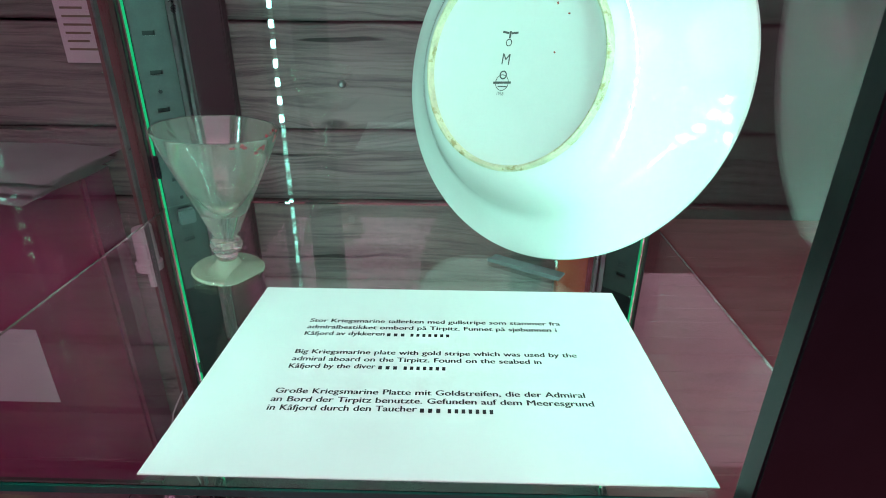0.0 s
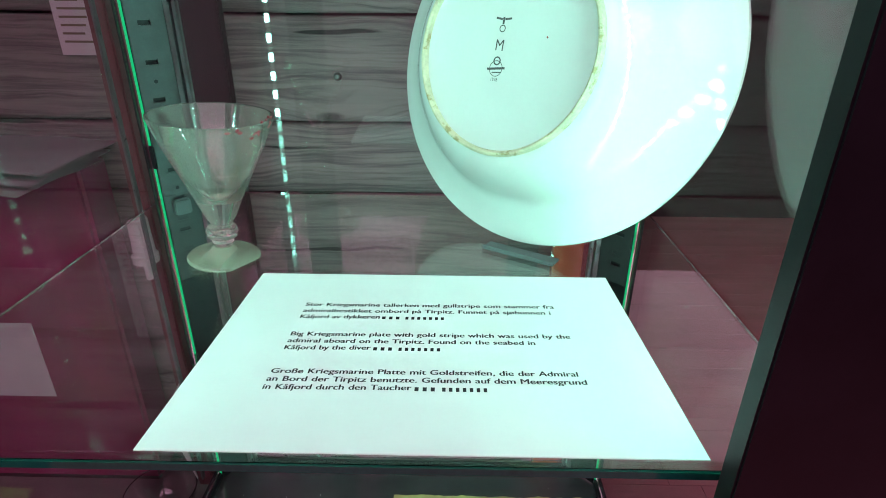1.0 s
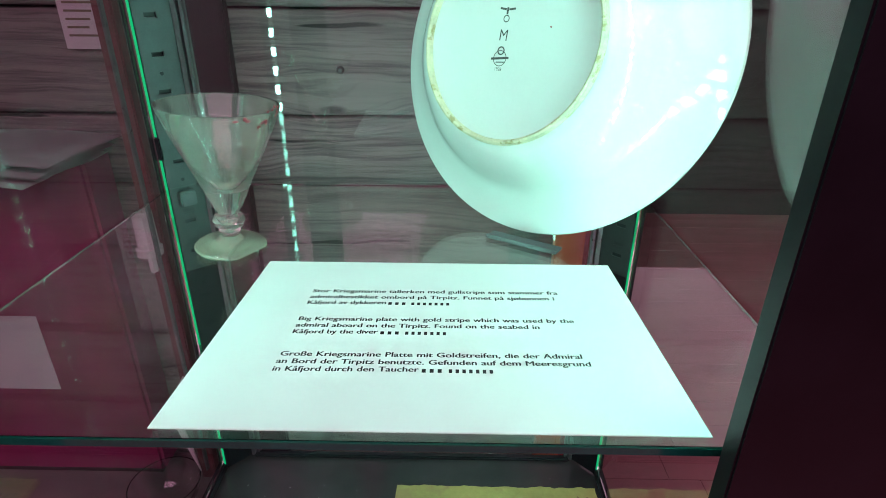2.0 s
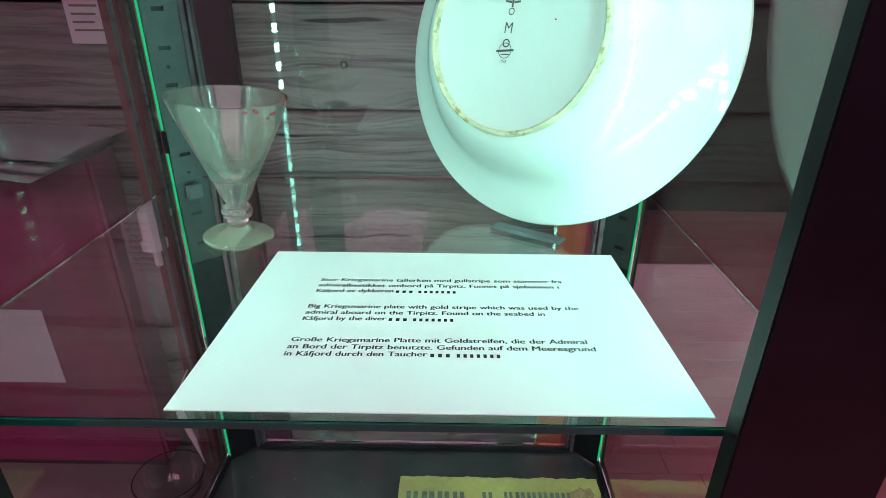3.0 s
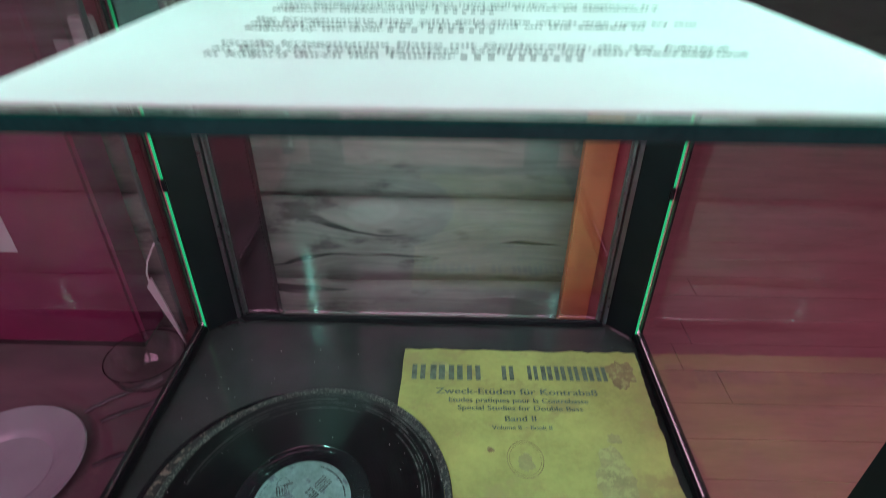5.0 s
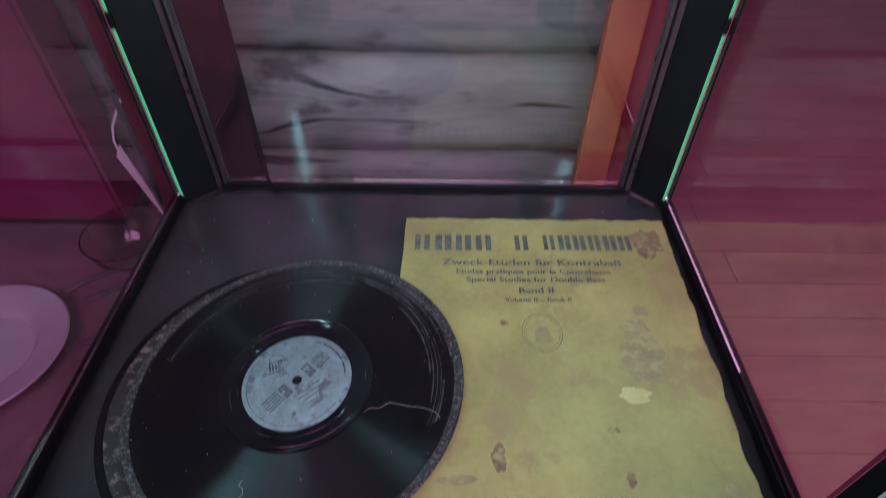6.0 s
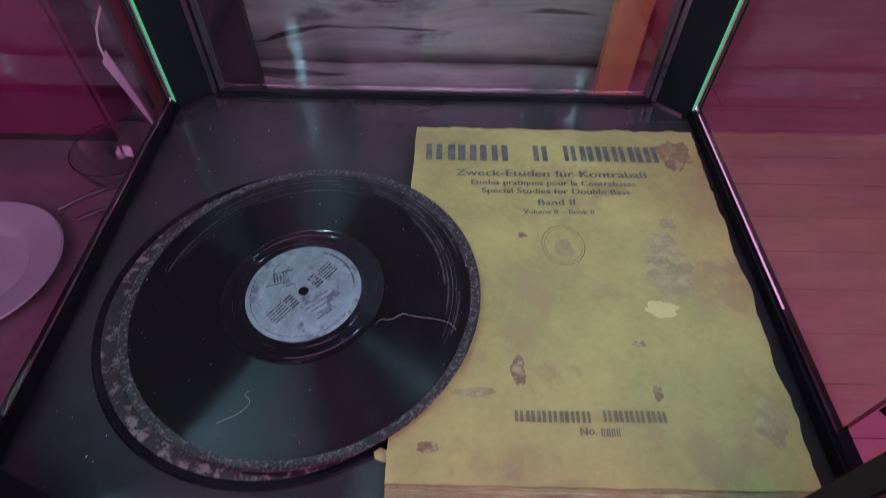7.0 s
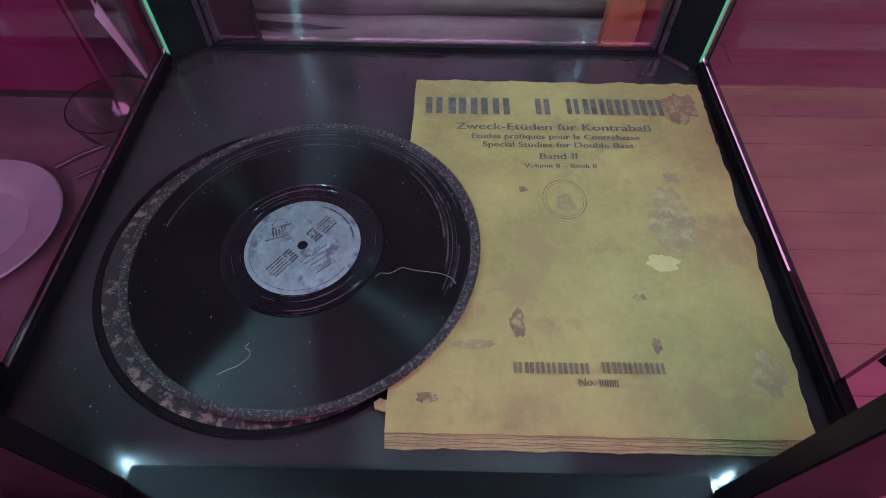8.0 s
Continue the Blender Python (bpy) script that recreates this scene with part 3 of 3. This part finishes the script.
ring_mark(0.0405, 5, 75, 0.0014, label, LABEL_INK, 0.00125)
for k in range(5):
    mark(0.010 + k * 0.0026, -0.012 - k * 0.0036 + 0.004, 0.026 - 0.003 * k, 0.0009, 40, LABEL_INK, label)

# scuffed arcs along the outer grooves
SCUFF = material("scuffed_shellac", (0.050, 0.043, 0.045), 0.55, vary=0.7, scale=60, bump=0.2, second=(0.006, 0.005, 0.006), spots=0.40, spot_scale=130)
for k in range(34):
    r = 0.1355 - 0.024 * random.random() ** 1.3
    a = -25 + 165 * random.random()
    ring_mark(r, a, a + 14 + 40 * random.random(), 0.0003 + 0.0013 * random.random() ** 2, record, SCUFF, 0.00140 + 0.000006 * k, name="scuff")
for k in range(10):
    a = 360 * random.random()
    ring_mark(0.048 + 0.017 * random.random(), a, a + 8 + 22 * random.random(), 0.0003, record, SCUFF, 0.00138 + 0.000006 * k, name="scuff")

THREAD = material("grey_lint", (0.27, 0.245, 0.24), 0.9, vary=0.2, scale=200, bump=0)
for pts in (((-0.078, 0.176), (-0.074, 0.180), (-0.066, 0.180), (-0.058, 0.185), (-0.053, 0.184), (-0.044, 0.182), (-0.030, 0.180), (-0.020, 0.176), (-0.015, 0.169)),
            ((-0.181, 0.096), (-0.176, 0.099), (-0.168, 0.103), (-0.162, 0.109), (-0.162, 0.114), (-0.166, 0.117), (-0.163, 0.121))):
    fine = []
    for k in range(len(pts) - 1):
        a, b, c, d = (Vector(pts[min(max(k + q, 0), len(pts) - 1)]) for q in (-1, 0, 1, 2))
        for u in (0.0, 0.25, 0.5, 0.75):
            fine.append(0.5 * (2 * b + (c - a) * u + (2 * a - 5 * b + 4 * c - d) * u * u + (3 * b - a - 3 * c + d) * u ** 3))
    bm = tube([(x, y, DZ + 0.0102 + 0.0376 * (x + 0.1425)) for x, y in fine], 0.00021, 5)
    tagged(part("lint_thread", bm, THREAD), "curled grey thread lying on the record", "thread", group="threads on the record")

# sheet music
book = thing("music_book", "tattered yellowed sheet-music book lying on the deck", "book")


def leaf(name, z0, z1, mat, inset, seed, label="", front=0.0):
    """A sheet with torn, wavy edges."""
    bm = bmesh.new()
    c = [Vector(p) for p in ((-0.062, 0.0585 - front), (0.222, 0.0585 - front), (0.231, 0.4205), (-0.057, 0.4205))]
    n, ring = 44, []
    for k in range(4):
        a, b = c[k], c[(k + 1) % 4]
        out = Vector(((b - a).y, -(b - a).x)).normalized()
        for i in range(n):
            p = a.lerp(b, i / n)
            rough = (0.0012, 0.0035, 0.0030, 0.0008)[k]
            w = rough * (noise.noise((i * 0.23, k * 5.1, seed)) + 0.6 * noise.noise((i * 0.9, k * 3.3, seed + 4)))
            ring.append(p + out * (w - inset))
    mid = Vector((0.085, 0.245))
    loops = []
    for f in (1.0, 0.985, 0.93, 0.8, 0.6, 0.35):
        loops.append([bm.verts.new((*(mid + (p - mid) * f), z1 + 0.0007 * noise.noise((*(mid + (p - mid) * f) * 22, seed)) * (1 if inset <= 0 else 0.2))) for p in ring])
    for A, B in zip(loops, loops[1:]):
        for i in range(len(ring)):
            q = (i + 1) % len(ring)
            bm.faces.new((A[i], A[q], B[q], B[i]))
    bm.faces.new(loops[-1])
    base = [bm.verts.new((*p, z0)) for p in ring]
    for i in range(len(ring)):
        q = (i + 1) % len(ring)
        bm.faces.new((base[i], base[q], loops[0][q], loops[0][i]))
    return part(name, bm, mat, book, label, smooth=True)


for k in range(6):
    leaf("page", DZ + 0.0003 + k * 0.0011, DZ + 0.0011 + k * 0.0011, PAGES, 0.0004 * ((k * 7) % 3), k * 2.3, front=0.0080 - 0.0014 * k)
leaf("cover", DZ + 0.0072, DZ + 0.0080, COVER, 0.0, 1.0, "stained yellow cover")
BZ = DZ + 0.0090


def letters(x0, x1, y0, y1, count, ink, parent, z):
    """A word drawn as upright bars, one for each letter."""
    step = (x1 - x0) / count
    for k in range(count):
        w = step * (0.27 + 0.06 * ((k * 5) % 3) / 2)
        for f in (0.06, 0.52):
            bar(x0 + (k + f) * step, x0 + (k + f) * step + w, y0, y1, z, ink, parent)


for x0, x1, y0, y1, count in ((-0.047, 0.041, 0.369, 0.393, 4), (0.061, 0.080, 0.370, 0.393, 1), (0.092, 0.190, 0.371, 0.394, 6), (0.025, 0.080, 0.1015, 0.110, 7), (0.087, 0.133, 0.1025, 0.111, 6), (0.084, 0.098, 0.0925, 0.098, 4)):
    letters(x0, x1, y0, y1, count, COVER_INK if y0 > 0.3 else COVER_INK_PALE, book, BZ)


def blot(x, y, rx, ry, mat, seed, z):
    """An irregular stain or patch on the cover."""
    bm = bmesh.new()
    n = 40
    ring = []
    for k in range(n):
        a = 2 * math.pi * k / n
        r = 1 + 0.45 * noise.noise((math.cos(a) * 1.4, math.sin(a) * 1.4, seed)) + 0.22 * noise.noise((math.cos(a) * 4, math.sin(a) * 4, seed + 3))
        ring.append(bm.verts.new((x + rx * r * math.cos(a), y + ry * r * math.sin(a), z)))
    c = bm.verts.new((x, y, z))
    for k in range(n):
        bm.faces.new((c, ring[k], ring[(k + 1) % n]))
    return part("stain", bm, mat, book)


STAIN = material("brown_stain", (0.20, 0.12, 0.06), 0.8, vary=0.35, scale=60, bump=0.1, second=(0.30, 0.24, 0.10), spots=0.45, spot_scale=110)
STAIN_PALE = material("pale_stain", (0.26, 0.20, 0.09), 0.8, vary=0.25, scale=40, bump=0.1, second=(0.33, 0.27, 0.115), spots=0.45, spot_scale=70)
FRESH = material("torn_paper_layer", (0.46, 0.39, 0.16), 0.8, vary=0.15, scale=60, bump=0.2)
for k, (x, y, rx, ry, mat) in enumerate(((0.031, 0.140, 0.006, 0.011, STAIN), (0.148, 0.197, 0.014, 0.008, FRESH), (-0.004, 0.123, 0.018, 0.004, STAIN_PALE), (-0.012, 0.385, 0.016, 0.012, STAIN_PALE), (0.205, 0.385, 0.018, 0.022, STAIN),
                                         (0.043, 0.273, 0.004, 0.003, STAIN), (0.130, 0.125, 0.004, 0.006, STAIN), (-0.035, 0.083, 0.007, 0.004, STAIN), (0.175, 0.290, 0.008, 0.006, STAIN_PALE),
                                         (0.205, 0.105, 0.012, 0.016, STAIN_PALE), (0.125, 0.165, 0.005, 0.003, STAIN), (0.165, 0.24, 0.02, 0.03, STAIN_PALE))):
    blot(x, y, rx, ry, mat, k * 1.7, BZ - 0.0004 + 0.00002 * k)
for r, w in ((0.0215, 0.0009), (0.0190, 0.0005)):
    o = ring_mark(r, 0, 360, w, book, STAIN, BZ, 0.078 / 0.85, 0.262)
    o.matrix_basis = Matrix.Diagonal((0.85, 1, 1, 1)) @ Matrix.Translation((0, 0, 0))
blot(0.0785, 0.258, 0.008, 0.011, STAIN_PALE, 40.0, BZ)
# a torn corner of paper that sticks out from between the pages
bm = bmesh.new()
outline = [(-0.058, 0.080), (-0.067, 0.083), (-0.071, 0.080), (-0.070, 0.0755), (-0.064, 0.0735), (-0.058, 0.075)]
ra, rb = [bm.verts.new((x, y, DZ + 0.004)) for x, y in outline], [bm.verts.new((x, y, DZ + 0.0052)) for x, y in outline]
bm.faces.new(rb), bm.faces.new(ra[::-1])
for k in range(6):
    bm.faces.new((ra[k], ra[(k + 1) % 6], rb[(k + 1) % 6], rb[k]))
part("torn_tab", bm, PAGES, book)
for text, x0, x1, y, size in (("Zweck-Et\u00fcden f\u00fcr Kontraba\u00df", -0.016, 0.170, 0.3475, 0.0125), ("Etudes pratiques pour la Contrebasse", -0.001, 0.157, 0.3355, 0.0095),
                              ("Special Studies for Double Bass", 0.009, 0.149, 0.3245, 0.0095), ("Band II", 0.061, 0.095, 0.3095, 0.0105), ("Volume II \u2013 Book II", 0.046, 0.111, 0.2985, 0.0075), ("No.", 0.070, 0.081, 0.0925, 0.0085)):
    lettering(text, x0, x1, y, BZ, COVER_INK if y > 0.2 else COVER_INK_PALE, book, size=size, bend=0.001)

# ---- beyond the glass ----
back_wall = part("wall_far", boxed(-3, 3, 3.6, 3.7, 0, 2.6), DARK_WOOD)
tagged(back_wall, "dark boarded wall of the room beyond", "wall", kind="structure")
y = -3.0
while y < 3.55:
    w = 0.118 + 0.014 * random.random()
    cut = -1.6 + 3.0 * random.random()
    for x0, x1 in ((-3, cut - 0.0012), (cut + 0.0012, 3)):
        part("plank", boxed(x0, x1, y, min(y + w, 3.598), -0.0115, 0.001 * random.random()), RED_WOOD, floor)
    y += w + 0.0022
ORANGE = material("orange_red_paint", (0.45, 0.095, 0.042), 0.55, vary=0.15, scale=14, bump=0.15)
board = part("trim_1", boxed(0.175, 0.2195, 0.60, 0.62, 0.0, 2.2, 0.002), ORANGE)
tagged(board, "red-painted upright board behind the case", "board", kind="structure")
# shade on the red board's right half, put in as a darker board
SHADED_RED = material("shaded_red_paint", (0.20, 0.030, 0.032), 0.6, vary=0.2, scale=14, bump=0.15)
board = part("trim_3", boxed(0.217, 0.268, 0.612, 0.632, 0.0, 2.2, 0.002), SHADED_RED)
tagged(board, "added upright board in darkened red for the shaded half of the red one", "board", kind="structure")
# dark colour for a board added where the logs only lie in shadow
SHADE_BOARD = material("shadow_band_board", (0.020, 0.011, 0.014), 0.7, vary=0.4, scale=16, bump=0.2, fine=120, stretch=(1, 1, 0.15))
BROWN = material("brown_red_trim", (0.13, 0.035, 0.042), 0.6, vary=0.25, scale=14, bump=0.15)
board = part("trim_2", boxed(-0.463, -0.436, 0.62, 0.64, 0.0, 2.2, 0.002), BROWN)
tagged(board, "red-brown upright trim beside the case", "board", kind="structure")
board = part("trim_4", boxed(-0.425, -0.302, 0.664, 0.684, 0.0, 2.6, 0.002), SHADE_BOARD)
tagged(board, "added dark upright board for the shadow band on the log wall", "board", kind="structure")
# strip added to give the LED's glint along the left pane's edge
part("glint_strip", boxed(-0.3535, -0.3505, 0.448, 0.456, 0.80, 1.949, 0.0008), ALU, case)
plinth = part("cloth_plinth", boxed(-1.3, -0.525, 0.610, 0.684, 0.625, 1.236, 0.006), CLOTH, smooth=True)
tagged(plinth, "plinth draped in magenta cloth on a low table", "plinth")
TABLE_WOOD = material("dark_purple_brown_table", (0.21, 0.135, 0.15), 0.4, vary=0.3, scale=14, bump=0.1, stretch=(0.3, 1, 1))
table = thing("side_table", "low dark table beside the case", "table")
part("tabletop", boxed(-1.6, -0.43, -0.2, 0.686, 0.56, 0.60, 0.004), TABLE_WOOD, table)
part("apron", boxed(-1.55, -0.48, -0.15, 0.62, 0.48, 0.559), DARK_WOOD, table)
for x in (-1.55, -0.53):
    for y in (-0.15, 0.57):
        part("leg", boxed(x, x + 0.05, y, y + 0.05, 0, 0.48, 0.003), DARK_WOOD, table)
part("plinth_foot", boxed(-1.28, -0.545, 0.630, 0.680, 0.6005, 0.6245), DARK_WOOD, plinth)


def curled(name, x0, x1, y0, y1, z, drop, mat, label, group="", turn=0.0, seed=0.0):
    """A sheet of paper that lies with wavy, sagging borders."""
    bm = bmesh.new()
    n = 14
    cx, cy = (x0 + x1) / 2, (y0 + y1) / 2
    g = []
    for i in range(n + 1):
        row = []
        for k in range(n + 1):
            u, v = i / n, k / n
            d = drop * max(0, u - 0.75) ** 1.3 * 4
            row.append(bm.verts.new((x0 + (x1 - x0) * u - cx, y0 + (y1 - y0) * v - cy, -d + 0.003 * noise.noise((u * 2.5, v * 2.5, seed)) + 0.003)))
        g.append(row)
    for i in range(n):
        for k in range(n):
            bm.faces.new((g[i][k], g[i + 1][k], g[i + 1][k + 1], g[i][k + 1]))
    bmesh.ops.solidify(bm, geom=bm.faces[:], thickness=0.0006)
    ob = part(name, bm, mat, smooth=True)
    ob.matrix_basis = pose(cx, cy, z, 0, 0, turn)
    return tagged(ob, label, "paper sheet", group)


for k in range(5):
    curled("paper_sheet", -0.95 + 0.01 * k, -0.522 + 0.006 * k, 0.50, 0.680, 1.238 + 0.006 * k, 0.012, SHEET, "pale printed sheet in a loose pile on the plinth", "papers on the plinth", turn=(-3, 2, -1, 4, 0)[k], seed=k * 2.0)
hang = part("paper_sheet", boxed(-0.90, -0.672, 0.6088, 0.6096, 0.815, 0.965), SHEET)
tagged(hang, "blank pale sheet hanging on the cloth plinth", "paper sheet")
notice = part("paper_notice", boxed(-0.548, -0.488, 0.6815, 0.6822, 1.383, 1.60), SHEET)
tagged(notice, "pale paper notice pinned to the log wall", "notice")
for k in range(9):
    bm = bmesh.new()
    w = 0.044 - 0.004 * ((k * 3) % 4)
    bm.faces.new([bm.verts.new(c) for c in ((-0.540, 0.6812, 1.40 + k * 0.011), (-0.540 + w, 0.6812, 1.40 + k * 0.011), (-0.540 + w, 0.6812, 1.403 + k * 0.011), (-0.540, 0.6812, 1.403 + k * 0.011))])
    part("printed_bar", bm, COVER_INK_PALE, notice)
beaker = thing("plastic_holder", "white plastic holder fixed to the log wall", "holder", pose(-0.452, 0.605, 1.085))
part("body", lathe([(0, 0), (0.019, 0), (0.0195, 0.012), (0.016, 0.014), (0.0145, 0.070), (0.013, 0.072), (0, 0.072)], 40), CHINA, beaker, smooth=True)
part("stem", lathe([(0, -0.03), (0.006, -0.03), (0.006, 0), (0, 0)], 20), CHINA, beaker, smooth=True)
part("bracket", boxed(-0.004, 0.004, 0.014, 0.085, 0.03, 0.036), CHINA, beaker)
screw = thing("wall_screw", "small round steel screw head in the log wall", "screw", pose(-0.149, 0.6875, 1.3555, 90, 0, 0))
part("head", lathe([(0, 0.004), (0.003, 0.0038), (0.0052, 0.002), (0.0058, 0), (0.0058, -0.004)], 24), CUTLERY, screw, smooth=True)
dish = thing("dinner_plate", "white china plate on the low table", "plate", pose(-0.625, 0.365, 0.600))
part("body", lathe([(0, 0.003), (0.066, 0.003), (0.075, 0.012), (0.11, 0.020), (0.112, 0.021), (0.11, 0.023), (0.076, 0.016), (0.071, 0.014), (0.064, 0.0065), (0, 0.006)], 64), DIMMED_GLAZE, dish, smooth=True)
part("foot_ring", lathe([(0.058, 0.0), (0.062, 0.0), (0.062, 0.004), (0.058, 0.004)], 48, True), DIMMED_GLAZE, dish)


def fork(x0, y0, x1, y1):
    """A dull silver fork lying flat, tines towards the second point."""
    a, b = Vector((x0, y0, 0.604)), Vector((x1, y1, 0.604))
    d = (b - a).normalized()
    o = Vector((-d.y, d.x, 0))
    ob = thing("fork", "dull silver fork lying on the low table", "fork", group="cutlery on the table")
    part("handle", tube([a, a.lerp(b, 0.3) + Vector((0, 0, 0.003)), a.lerp(b, 0.65), a.lerp(b, 0.72)], 0.0032), CUTLERY, ob, smooth=True)
    for k in (-1.5, -0.5, 0.5, 1.5):
        part("tine", tube([a.lerp(b, 0.70) + o * k * 0.002, a.lerp(b, 0.78) + o * k * 0.0055 + Vector((0, 0, -0.001)), b + o * k * 0.0055 + Vector((0, 0, 0.003))], 0.0014, 6), CUTLERY, ob, smooth=True)


fork(-0.535, 0.462, -0.450, 0.515)
fork(-0.506, 0.385, -0.440, 0.425)
fork(-0.570, 0.480, -0.480, 0.555)
bowl_dish = part("glass_bowl", lathe([(0, 0.0), (0.035, 0.0), (0.055, 0.022), (0.062, 0.05), (0.060, 0.05), (0.053, 0.024), (0.034, 0.003), (0, 0.003)], 64), PANE, smooth=True)
bowl_dish.matrix_basis = pose(-0.500, 0.56, 0.6005)
tagged(bowl_dish, "small clear glass bowl on the low table", "bowl")
tag = thing("hanging_tag", "white paper tag hanging from a string", "tag")
bm = bmesh.new()
outline = [(-0.474, 0.770), (-0.463, 0.788), (-0.448, 0.705), (-0.443, 0.652)]
ra, rb = [bm.verts.new((x, 0.585, z)) for x, z in outline], [bm.verts.new((x, 0.588, z)) for x, z in outline]
bm.faces.new(ra), bm.faces.new(rb[::-1])
for k in range(4):
    bm.faces.new((ra[k], rb[k], rb[(k + 1) % 4], ra[(k + 1) % 4]))
bmesh.ops.recalc_face_normals(bm, faces=bm.faces)
part("card", bm, CHINA, tag)
part("string", tube([(-0.468, 0.5865, 0.778), (-0.468, 0.587, 0.795), (-0.463, 0.590, 0.815), (-0.458, 0.605, 0.83), (-0.455, 0.625, 0.84)], 0.0016, 6), CHINA, tag, smooth=True)

# dust on the deck and on the record, too fine to pick apart
DUST = material("pale_dust", (0.30, 0.28, 0.28), 0.9, vary=0.2, scale=300, bump=0)


def dust(label, count, where):
    bm = bmesh.new()
    for k in range(count):
        x, y, z = where()
        r = 0.00022 + 0.00030 * random.random() ** 3
        bmesh.ops.create_icosphere(bm, subdivisions=1, radius=r, matrix=Matrix.LocRotScale((x, y, z + r * 0.6), None, (1 + random.random(), 1 + random.random(), 0.6)))
    ob = part("dust", bm, DUST)
    return tagged(ob, label, "dust", kind="stuff")


def on_record():
    a, r = 2 * math.pi * random.random(), 0.050 + 0.088 * math.sqrt(random.random())
    x, y = r * math.cos(a), r * math.sin(a)
    return -0.1395 + x, 0.2075 + y, DZ + 0.0098 + 0.0376 * x


dust("fine pale dust specks lying on the black record", 50, on_record)
dust("fine pale dust specks lying on the black deck", 100, lambda: (-0.30 + 0.52 * random.random(), 0.05 + 0.40 * random.random(), DZ))
